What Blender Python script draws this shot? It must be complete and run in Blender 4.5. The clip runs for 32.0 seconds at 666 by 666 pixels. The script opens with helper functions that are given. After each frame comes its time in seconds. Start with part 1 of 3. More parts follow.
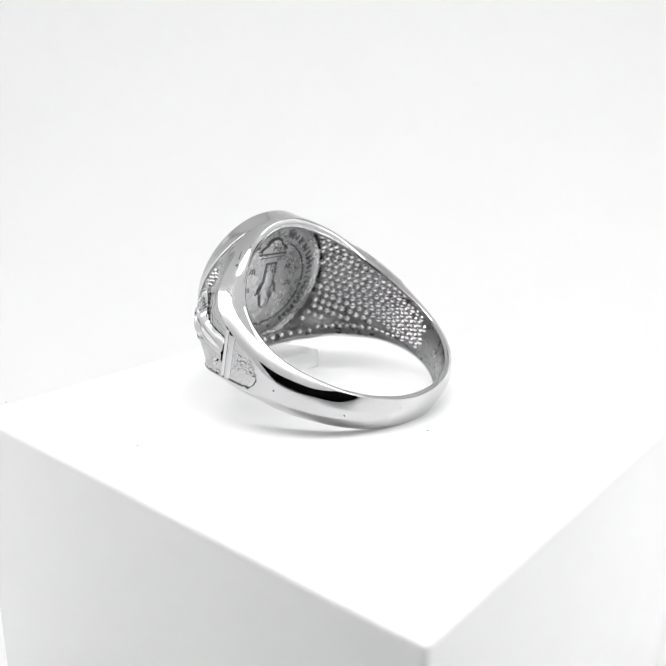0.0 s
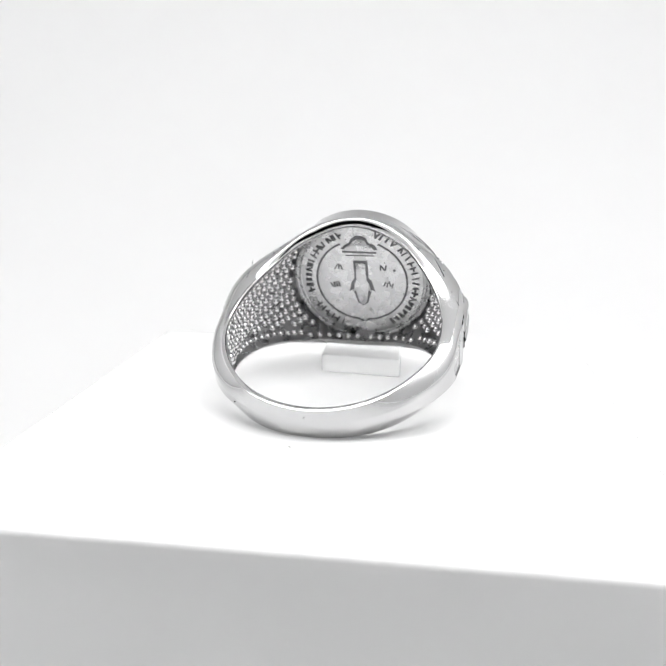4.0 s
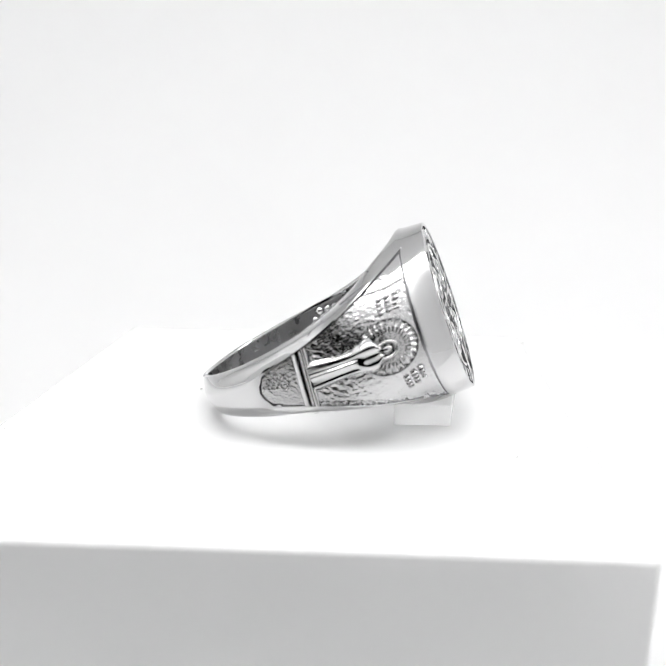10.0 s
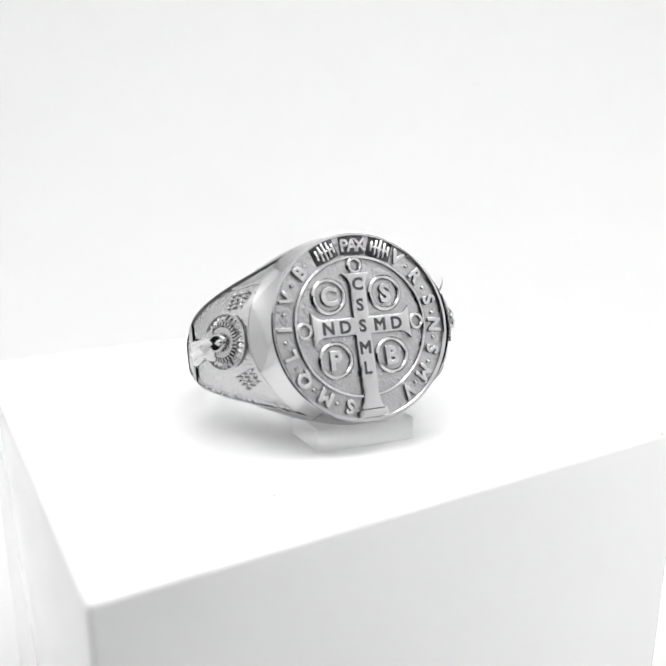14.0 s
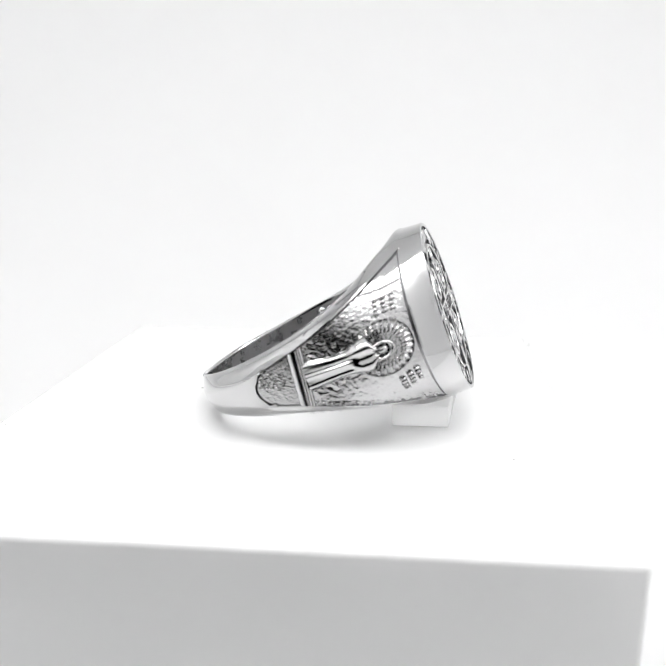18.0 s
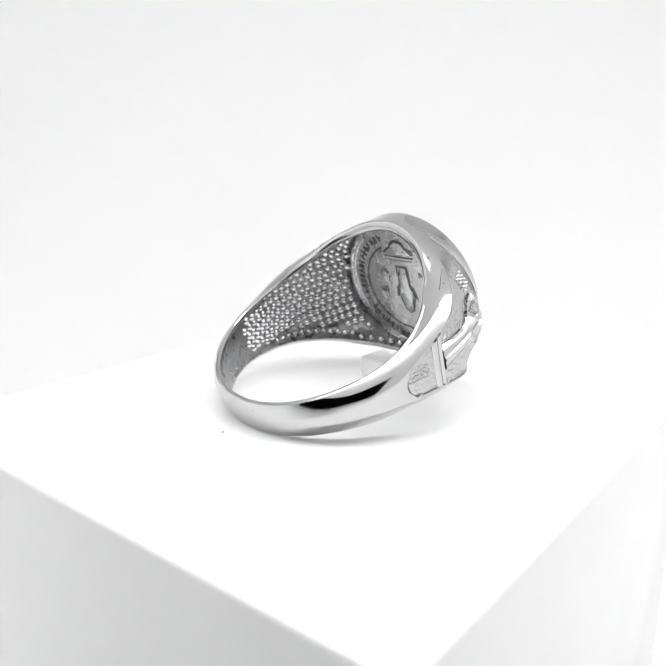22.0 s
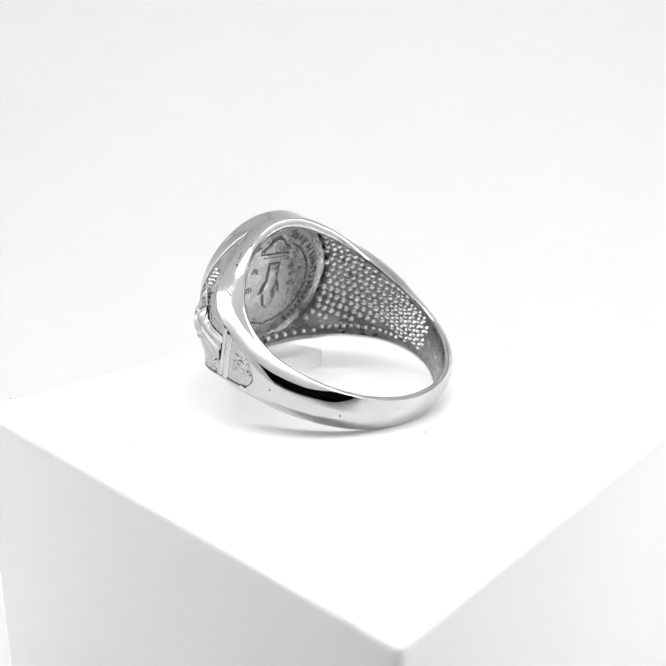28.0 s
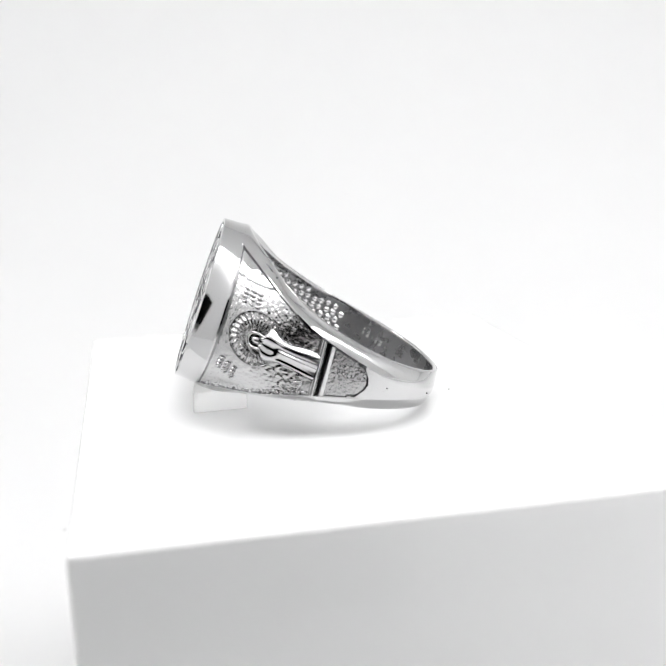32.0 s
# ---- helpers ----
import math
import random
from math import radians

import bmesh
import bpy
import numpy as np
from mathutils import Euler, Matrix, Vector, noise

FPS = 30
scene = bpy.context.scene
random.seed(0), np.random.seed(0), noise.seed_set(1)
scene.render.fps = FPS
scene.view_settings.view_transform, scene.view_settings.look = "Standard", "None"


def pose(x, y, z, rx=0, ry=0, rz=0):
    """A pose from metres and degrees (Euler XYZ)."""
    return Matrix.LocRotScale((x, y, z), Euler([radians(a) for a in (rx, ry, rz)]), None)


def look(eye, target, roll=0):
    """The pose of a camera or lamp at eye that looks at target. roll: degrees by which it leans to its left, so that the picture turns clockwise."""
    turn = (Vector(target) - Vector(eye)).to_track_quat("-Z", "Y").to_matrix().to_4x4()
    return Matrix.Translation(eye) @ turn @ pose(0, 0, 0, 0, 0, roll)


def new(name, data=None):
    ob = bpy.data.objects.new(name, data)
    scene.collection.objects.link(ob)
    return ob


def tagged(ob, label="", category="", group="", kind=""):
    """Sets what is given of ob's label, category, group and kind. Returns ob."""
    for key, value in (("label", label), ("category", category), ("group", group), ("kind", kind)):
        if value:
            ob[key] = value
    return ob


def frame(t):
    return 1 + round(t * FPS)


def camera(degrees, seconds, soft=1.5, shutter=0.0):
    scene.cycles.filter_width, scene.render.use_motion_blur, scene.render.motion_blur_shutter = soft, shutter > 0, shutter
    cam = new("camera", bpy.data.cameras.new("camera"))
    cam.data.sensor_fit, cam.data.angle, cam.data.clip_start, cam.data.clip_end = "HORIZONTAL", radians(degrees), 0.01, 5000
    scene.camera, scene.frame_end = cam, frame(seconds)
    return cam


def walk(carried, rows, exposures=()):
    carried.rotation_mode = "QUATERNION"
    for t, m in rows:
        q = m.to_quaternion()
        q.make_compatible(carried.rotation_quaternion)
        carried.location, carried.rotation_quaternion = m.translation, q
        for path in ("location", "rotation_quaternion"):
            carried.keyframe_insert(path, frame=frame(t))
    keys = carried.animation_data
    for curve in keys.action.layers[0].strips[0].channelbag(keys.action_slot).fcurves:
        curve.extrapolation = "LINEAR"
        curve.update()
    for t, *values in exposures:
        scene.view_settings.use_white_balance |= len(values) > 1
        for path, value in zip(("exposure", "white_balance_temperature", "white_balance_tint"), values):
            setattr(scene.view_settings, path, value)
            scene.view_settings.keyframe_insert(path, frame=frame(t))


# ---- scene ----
U = 0.00073          # one ring unit in metres
EYE = Vector((0.0, -90.53, 32.69)) * U
AHEAD = Vector((0.0112, 0.9656, -0.2597))
cam = camera(47.66, 32.0, soft=1.3)
walk(cam, [(0.0, look(EYE, EYE + AHEAD)), (32.0, look(EYE, EYE + AHEAD))])
cam.data.dof.use_dof = True
cam.data.dof.focus_distance = 90 * U
cam.data.dof.aperture_fstop = 44

# the turntable's turn about the upright axis, seconds and degrees
TURN = [(0.0, 0.02), (0.5, -7.15), (1.0, -14.33), (1.5, -21.5), (2.0, -28.72), (2.5, -36.08), (3.0, -43.58), (3.5, -51.0),
        (4.5, -65.45), (5.5, -79.69), (6.0, -86.58), (6.5, -93.66), (7.0, -100.88), (7.5, -108.12), (8.0, -115.37), (8.5, -122.74),
        (9.0, -130.21), (9.5, -137.72), (10.0, -145.1), (10.5, -152.29), (11.0, -159.37), (11.5, -166.53), (12.0, -173.74),
        (12.5, -180.82), (13.0, -187.77), (13.5, -194.7), (13.9, -200.3), (14.0, -201.6), (14.1, -202.2), (14.2, -201.4),
        (14.3, -199.9), (15.0, -189.9), (15.5, -182.8), (16.0, -175.69), (16.5, -168.48), (17.0, -161.18), (17.5, -153.88),
        (18.0, -146.68), (18.5, -139.47), (19.0, -132.15), (19.5, -124.77), (20.0, -117.42), (20.5, -110.15), (21.0, -102.95),
        (21.5, -95.96), (22.0, -89.23), (22.5, -82.64), (23.0, -75.93), (23.5, -69.01), (24.0, -61.91), (24.5, -54.6),
        (25.0, -47.07), (25.5, -39.39), (26.5, -24.2), (27.5, -9.13), (28.0, -2.06), (28.5, 4.9), (29.0, 11.81), (29.5, 18.78),
        (30.0, 25.83), (30.5, 32.89), (31.0, 39.88), (31.5, 46.8), (32.0, 53.63)]

# ---- light: a white light tent with unseen lamps added: two ceiling strips, two side panels ----
world = bpy.data.worlds.new("world")
world.use_nodes = True
world.node_tree.nodes["Background"].inputs[0].default_value = (0.8, 0.85, 0.9, 1)
world.node_tree.nodes["Background"].inputs[1].default_value = 0.05
scene.world = world


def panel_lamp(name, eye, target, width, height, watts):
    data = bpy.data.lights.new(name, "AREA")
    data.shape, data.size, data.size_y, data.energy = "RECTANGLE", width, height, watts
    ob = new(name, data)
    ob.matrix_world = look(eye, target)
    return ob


# unseen strips added overhead, placed for a bright cube top and grey reflections
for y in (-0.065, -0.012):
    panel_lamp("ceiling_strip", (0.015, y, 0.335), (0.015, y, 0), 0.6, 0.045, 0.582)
panel_lamp("side_panel_right", (0.325, -0.02, 0.275), (0, -0.03, 0.0), 0.14, 0.1, 0.165)
# added fill that lifts the dim left of the backdrop
panel_lamp("fill_panel_left", (-0.325, 0.1, 0.28), (0, 0.1, 0.06), 0.4, 0.1, 0.05)


# ---- materials ----
def material(name):
    m = bpy.data.materials.new(name)
    m.use_nodes = True
    return m, m.node_tree.nodes, m.node_tree.links, m.node_tree.nodes["Principled BSDF"]


def grain(nodes, links, scale, detail=3.0):
    tc = nodes.new("ShaderNodeTexCoord")
    n = nodes.new("ShaderNodeTexNoise")
    n.inputs["Scale"].default_value, n.inputs["Detail"].default_value = scale, detail
    links.new(tc.outputs["Object"], n.inputs["Vector"])
    return n


def ramp(nodes, links, src, lo, hi, a=0.3, b=0.7):
    r = nodes.new("ShaderNodeMapRange")
    r.inputs[1].default_value, r.inputs[2].default_value = a, b
    r.inputs[3].default_value, r.inputs[4].default_value = lo, hi
    links.new(src, r.inputs[0])
    return r.outputs[0]


def metal(name, colour, rough_lo, rough_hi, bump, bump_scale, wear_scale=900.0):
    m, nodes, links, bsdf = material(name)
    bsdf.inputs["Metallic"].default_value = 1.0
    bsdf.inputs["Base Color"].default_value = (*colour, 1)
    wear = grain(nodes, links, wear_scale)
    links.new(ramp(nodes, links, wear.outputs[0], rough_lo, rough_hi), bsdf.inputs["Roughness"])
    fine = grain(nodes, links, bump_scale, 4.0)
    b = nodes.new("ShaderNodeBump")
    b.inputs["Strength"].default_value, b.inputs["Distance"].default_value = bump, min(0.0002, 0.3 / bump_scale)
    links.new(fine.outputs[0], b.inputs["Height"])
    links.new(b.outputs[0], bsdf.inputs["Normal"])
    return m


SILVER = metal("polished_silver", (0.55, 0.55, 0.553), 0.05, 0.12, 0.04, 700)
CAST = metal("cast_silver", (0.52, 0.52, 0.523), 0.12, 0.28, 0.8, 3800)
# inner wall, darker than the outside; its beads are lighter than both
LINING = metal("dark_lining", (0.32, 0.32, 0.325), 0.22, 0.36, 0.3, 1600)
DULL = metal("dull_silver", (0.61, 0.61, 0.615), 0.2, 0.36, 0.35, 1500)
# the face's floor, darker and rougher than its raised parts
FACE_GROUND = metal("face_ground_silver", (0.46, 0.46, 0.465), 0.22, 0.42, 1.0, 3800)
WORN = metal("worn_silver", (0.6, 0.6, 0.603), 0.08, 0.2, 0.2, 1100)
BEAD = metal("bright_bead_silver", (0.74, 0.74, 0.745), 0.06, 0.16, 0.1, 1500)
# painted shade on raised sides; also dark lines, scratches and pits
SHADE_AND_MARKS = metal("shade_and_marks_silver", (0.17, 0.17, 0.175), 0.25, 0.45, 0.2, 1500)
# darker silver that paints shade into the side panels' grooves
GROOVE_SHADE = metal("groove_shade_silver", (0.27, 0.27, 0.275), 0.25, 0.45, 0.3, 1500)
NEAR_BLACK = metal("near_black_silver", (0.10, 0.10, 0.105), 0.3, 0.5, 0.2, 1500)


def painted(name, colour, rough, coat, bump, scale):
    m, nodes, links, bsdf = material(name)
    soft = grain(nodes, links, scale * 0.1)
    mix = nodes.new("ShaderNodeMixRGB")
    links.new(soft.outputs[0], mix.inputs[0])
    mix.inputs[1].default_value = (*[c * 0.985 for c in colour], 1)
    mix.inputs[2].default_value = (*colour, 1)
    links.new(mix.outputs[0], bsdf.inputs["Base Color"])
    bsdf.inputs["Roughness"].default_value = rough
    bsdf.inputs["Coat Weight"].default_value = coat
    bsdf.inputs["Coat Roughness"].default_value = 0.06
    fine = grain(nodes, links, scale)
    b = nodes.new("ShaderNodeBump")
    b.inputs["Strength"].default_value, b.inputs["Distance"].default_value = bump, 0.0003
    links.new(fine.outputs[0], b.inputs["Height"])
    links.new(b.outputs[0], bsdf.inputs["Normal"])
    return m


CUBE_WHITE = painted("white_lacquer", (0.92, 0.92, 0.92), 0.4, 1.0, 0.02, 400)
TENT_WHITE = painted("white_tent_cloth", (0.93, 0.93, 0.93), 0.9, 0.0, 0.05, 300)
# greyer than the tent walls: the background's lower brightness is put into the colour
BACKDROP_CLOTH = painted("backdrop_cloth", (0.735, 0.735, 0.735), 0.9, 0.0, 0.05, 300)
REFLECTED_DARK = painted("reflected_dark", (0.045, 0.045, 0.047), 0.9, 0.0, 0.1, 200)
m, nodes, links, bsdf = material("clear_silicone")
bsdf.inputs["Base Color"].default_value = (1, 1, 1, 1)
bsdf.inputs["Transmission Weight"].default_value = 1.0
bsdf.inputs["Roughness"].default_value = 0.35
bsdf.inputs["IOR"].default_value = 1.08
CLEAR = m
DUST = painted("grey_dust", (0.4, 0.39, 0.38), 0.9, 0.0, 0.3, 3000)


# ---- mesh helpers ----
def mesh_of(name, verts, faces, mat, smooth=True, angle=35):
    me = bpy.data.meshes.new(name)
    me.from_pydata([tuple(v) for v in verts], [], faces)
    me.materials.append(mat)
    bm = bmesh.new()
    bm.from_mesh(me)
    bmesh.ops.remove_doubles(bm, verts=bm.verts, dist=1e-7)
    bmesh.ops.recalc_face_normals(bm, faces=bm.faces)
    bm.to_mesh(me)
    bm.free()
    if smooth:
        me.polygons.foreach_set("use_smooth", [True] * len(me.polygons))
        me.set_sharp_from_angle(angle=radians(angle))
    return me


def grid_faces(n, m, wrap=False):
    k = m if wrap else m - 1
    return [(i * m + j, i * m + (j + 1) % m, (i + 1) * m + (j + 1) % m, (i + 1) * m + j) for i in range(n - 1) for j in range(k)]


def part(name, me, parent, label="", m=None):
    ob = new(name, me)
    ob.parent = parent
    if m is not None:
        ob.matrix_local = m
    return tagged(ob, label=label)


def box_mesh(name, x0, x1, y0, y1, z0, z1, mat, bevel=0.0, seg=3):
    bm = bmesh.new()
    bmesh.ops.create_cube(bm, size=1.0)
    for v in bm.verts:
        v.co = Vector(((x0 + x1) / 2 + v.co.x * (x1 - x0), (y0 + y1) / 2 + v.co.y * (y1 - y0), (z0 + z1) / 2 + v.co.z * (z1 - z0)))
    if bevel:
        bmesh.ops.bevel(bm, geom=bm.edges[:], offset=bevel, segments=seg, affect="EDGES", profile=0.5)
    me = bpy.data.meshes.new(name)
    bm.to_mesh(me)
    bm.free()
    me.materials.append(mat)
    me.polygons.foreach_set("use_smooth", [True] * len(me.polygons))
    me.set_sharp_from_angle(angle=radians(50))
    return me


# ---- the tent ----
CUBE_SIDE = 66.7 * U
FLOOR = -CUBE_SIDE
HALF, TOP, FRONT = 0.345, 0.345, -0.095


def tent_wall(name, x0, x1, y0, y1, z0, z1, mat=TENT_WHITE, label=""):
    return tagged(new(name, box_mesh(name, x0, x1, y0, y1, z0, z1, mat)), label=label, category=name.split("_")[0], kind="structure")


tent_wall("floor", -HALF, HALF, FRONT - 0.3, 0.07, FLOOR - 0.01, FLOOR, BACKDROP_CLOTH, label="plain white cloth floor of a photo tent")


def sweep():
    """The cloth that curves from the floor up into the back wall."""
    r, rows = HALF - 0.07, []
    path = [(0.07 + r * math.sin(a), FLOOR + r - r * math.cos(a)) for a in np.linspace(0, math.pi / 2, 40)] + [(HALF, TOP - 0.002)]
    verts = [(x, y, z) for y, z in path for x in (-HALF, HALF)] + [(x, y + 0.006, z - 0.006) for y, z in path for x in (-HALF, HALF)]
    n = len(path)
    faces = grid_faces(n, 2) + [tuple(2 * n + i for i in f) for f in grid_faces(n, 2)]
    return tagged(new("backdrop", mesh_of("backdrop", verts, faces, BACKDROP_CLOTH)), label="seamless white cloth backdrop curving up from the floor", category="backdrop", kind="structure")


sweep()
tent_wall("ceiling", -HALF, HALF, FRONT - 0.3, HALF + 0.02, TOP, TOP + 0.01, label="plain white ceiling of a photo tent")
tent_wall("wall_back", -HALF, HALF, HALF + 0.02, HALF + 0.03, FLOOR, TOP, label="plain white back wall of a photo tent")
tent_wall("wall_left", -HALF - 0.01, -HALF, FRONT, HALF, FLOOR, TOP, label="plain white side wall of a photo tent")
tent_wall("wall_right", HALF, HALF + 0.01, FRONT, HALF, FLOOR, TOP, label="plain white side wall of a photo tent")
# an unseen opening added behind the lens, sized for the ring's dark reflections: x from, x to, z from, z to
GAPS = ((-0.11, 0.046, -0.042, 0.066),)
front_walls = [("wall_front", -HALF, GAPS[0][0], FLOOR, TOP), ("wall_front", GAPS[-1][1], HALF, FLOOR, TOP)]
for gx0, gx1, gz0, gz1 in GAPS:
    front_walls += [("wall_front", gx0, gx1, gz1, TOP), ("wall_front", gx0, gx1, FLOOR, gz0)]
for n, x0, x1, z0, z1 in front_walls:
    tent_wall(n, x0, x1, FRONT - 0.004, FRONT, z0, z1, label="unseen white front wall around an opening that darkens the ring's reflections")
# dark walls added only to be mirrored in the ring through the opening
tent_wall("wall_room", -HALF, HALF, FRONT - 0.31, FRONT - 0.3, FLOOR, TOP, REFLECTED_DARK, label="added dark wall behind the opening, mirrored in the ring")
tent_wall("wall_room", -HALF - 0.01, -HALF, FRONT - 0.3, FRONT, FLOOR, TOP, REFLECTED_DARK, label="added dark wall behind the opening, mirrored in the ring")
tent_wall("wall_room", HALF, HALF + 0.01, FRONT - 0.3, FRONT, FLOOR, TOP, REFLECTED_DARK, label="added dark wall behind the opening, mirrored in the ring")

# ---- the display cube ----
CUBE_CORNERS = ((6.63, -48.2), (52.1, 4.3), (-0.02, 46.7), (-42.19, -5.3))


def display_cube():
    bm = bmesh.new()
    top = [bm.verts.new((x * U, y * U, 0)) for x, y in CUBE_CORNERS]
    low = [bm.verts.new((x * U, y * U, -CUBE_SIDE)) for x, y in CUBE_CORNERS]
    bm.faces.new(top)
    bm.faces.new(low[::-1])
    for i in range(4):
        j = (i + 1) % 4
        bm.faces.new((low[i], low[j], top[j], top[i]))
    bmesh.ops.bevel(bm, geom=bm.edges[:], offset=0.0005, segments=3, affect="EDGES", profile=0.5)
    me = bpy.data.meshes.new("display_cube")
    bm.to_mesh(me)
    bm.free()
    me.materials.append(CUBE_WHITE)
    me.polygons.foreach_set("use_smooth", [True] * len(me.polygons))
    me.set_sharp_from_angle(angle=radians(50))
    return tagged(new("display_cube", me), label="glossy white lacquered display cube with softened edges", category="display cube")


cube = display_cube()

# ---- the signet ring: x across the finger, y out through the face, z along the finger ----
R0, R1, R2 = Vector((-0.73753, -0.67531, 0)), Vector((-0.63376, 0.69216, 0.34535)), Vector((0.23322, -0.25471, 0.93847))
RING_AT = Matrix.Translation((R0 * -1.6 + R2 * 7.05) * U) @ Matrix((-R0, R1, R2)).transposed().to_4x4()
FACE_AT = RING_AT @ Matrix.Translation((0, 17.5 * U, 0)) @ Matrix.Rotation(0.036, 4, "Z") @ Matrix.Translation((0, -17.5 * U, 0))
YC, R_OUT, REAR_OUT, Y_BASE, Y_FACE, R_FACE = 0.9, 15.05, 13.4, 16.3, 18.85, 10.0
BASE_X, BASE_Z = 11.7, 10.12


PANEL_END = -2.0


def curve_of(pairs):
    """A smooth function through the given pairs."""
    xs, ys = np.array([p[0] for p in pairs], float), np.array([p[1] for p in pairs], float)
    d = np.diff(ys) / np.diff(xs)
    s = np.concatenate([[d[0]], (d[1:] + d[:-1]) / 2, [d[-1]]])

    def f(x):
        x = min(max(x, xs[0]), xs[-1])
        i = min(int(np.searchsorted(xs, x, "right")) - 1, len(xs) - 2)
        h = xs[i + 1] - xs[i]
        t = (x - xs[i]) / h
        return float(ys[i] * (2 * t**3 - 3 * t**2 + 1) + s[i] * h * (t**3 - 2 * t**2 + t) + ys[i + 1] * (3 * t**2 - 2 * t**3) + s[i + 1] * h * (t**3 - t**2))
    return f


PLAN = curve_of([(0.9, 15.07), (4, 15.2), (8, 15.15), (11, 14.7), (13, 13.95), (14.4, 13.05), (16.3, 11.7)])
EDGE = curve_of([(-12.7, 0.3), (-8, 0.65), (-4, 1.1), (-2, 1.45), (0, 2.0), (3.6, 2.9), (8, 4.4), (11.5, 6.1), (14, 7.5), (16.3, 8.75)])
# the rim of the finger hole by its turn in degrees about the finger axis: radius, and height along the finger
RIM_R = curve_of([(-120, 12.6), (-90, 12.5), (-60, 12.6), (-35, 12.65), (-10, 13.0), (15, 13.1), (40, 13.25), (65, 13.95), (90, 14.36), (115, 13.95)])
RIM_Z = curve_of([(-120, 2.1), (-90, 1.85), (-60, 2.1), (-35, 2.5), (-10, 3.15), (15, 4.25), (40, 6.0), (65, 8.1), (90, 9.4), (115, 8.1)])


TWIST = 0.036


def ease(x, a, b):
    """0 below a, 1 above b, smooth between."""
    x = min(max((x - a) / (b - a), 0), 1)
    return x * x * (3 - 2 * x)


def lean(p):
    """The band hangs a little lower towards its rear, and its front is twisted a little about the finger."""
    return Vector((p[0], p[1] + TWIST * p[0] * ease(p[1], 6, 16), p[2] - 0.022 * (Y_BASE - min(p[1], Y_BASE))))


def hole_edge(w):
    """The rim of the finger hole at turn w about the finger axis."""
    r = RIM_R(math.degrees(w))
    return r * math.cos(w), YC + r * math.sin(w)


def outer(y, z):
    """Half the breadth of the ring's outside at y, z."""
    s = PLAN(y) if y > YC else R_OUT * math.sqrt(max(1 - ((YC - y) / REAR_OUT) ** 2, 0))
    b = min(max((y - 5) / 9, 0), 1)
    b = b * b * (3 - 2 * b)
    return s * (1 - b) + b * s * math.sqrt(max(1 - (z / BASE_Z) ** 2, 0))


def on_side(side, y, z, h):
    """The point h above the ring's outside at y, z; side is 1 or -1."""
    e = 0.05
    x = outer(y, z)
    ny, nz = -(outer(y + e, z) - outer(y - e, z)) / (2 * e), -(outer(y, z + e) - outer(y, z - e)) / (2 * e)
    n = Vector((1, ny, nz)).normalized()
    return lean((side * (x + h * n.x), y + h * n.y, z + h * n.z)) * U


def stations():
    """y along the outside from the rear to the bezel's base, and its turn about the finger axis."""
    rows = [(YC - REAR_OUT * math.cos(a), a) for a in np.linspace(0, math.pi / 2, 40)]
    return [r[0] for r in rows] + list(np.linspace(YC, Y_BASE, 60))[1:]


SWELL = curve_of([(0, 0.2), (30, 0.4), (48, 0.9), (65, 1.45), (78, 1.2), (90, 0.95)])


def flank(x, y, e, up, t):
    """The polished slope from the ridge (x, y, e), t = 0, to the lip of the hole, t = 1, in heights from the middle."""
    w = math.atan2((y - YC) * (1 if y > YC else R_OUT / REAR_OUT), x)
    d = math.degrees(w)
    r, hz = RIM_R(d) + lip_width(w), RIM_Z(d) + 0.05
    hx, hy = r * math.cos(w), YC + r * math.sin(w)
    low, rim = Vector((x, y, e)), Vector((hx, hy, hz))
    bulge = (0.02 + 0.22 * ease(y, -3, 3)) * math.sin(math.pi * t)
    p = low.lerp(rim, t) + Vector((math.cos(w), math.sin(w) * 0.5, 1)) * bulge
    # at the front it swells into a round shoulder that falls steeply to the hole
    top = Vector(((r + 0.2) * math.cos(w), YC + (r + 0.2) * math.sin(w), hz + SWELL(d)))
    f = ease(d, 22, 58)
    p = p.lerp(low * (1 - t) ** 2 + top * 2 * t * (1 - t) + rim * t * t, f)
    if up > 0:
        # behind the panels it rounds over from the ridge without a crease
        c = ease(y, -0.5, 4.0)
        c = max(c, ease(-d, 28, 56), 0.2)
        mid = Vector((x + 0.02 * math.cos(w), y + 0.02 * math.sin(w), e + 0.72 * (hz - e)))
        p = (low * (1 - t) ** 2 + mid * 2 * t * (1 - t) + rim * t * t).lerp(p, c)
    return p, w


def lip_width(w):
    return (0.42 + 0.3 * max(-math.sin(w), 0)) * (1 - 0.75 * ease(math.degrees(w), 22, 58))


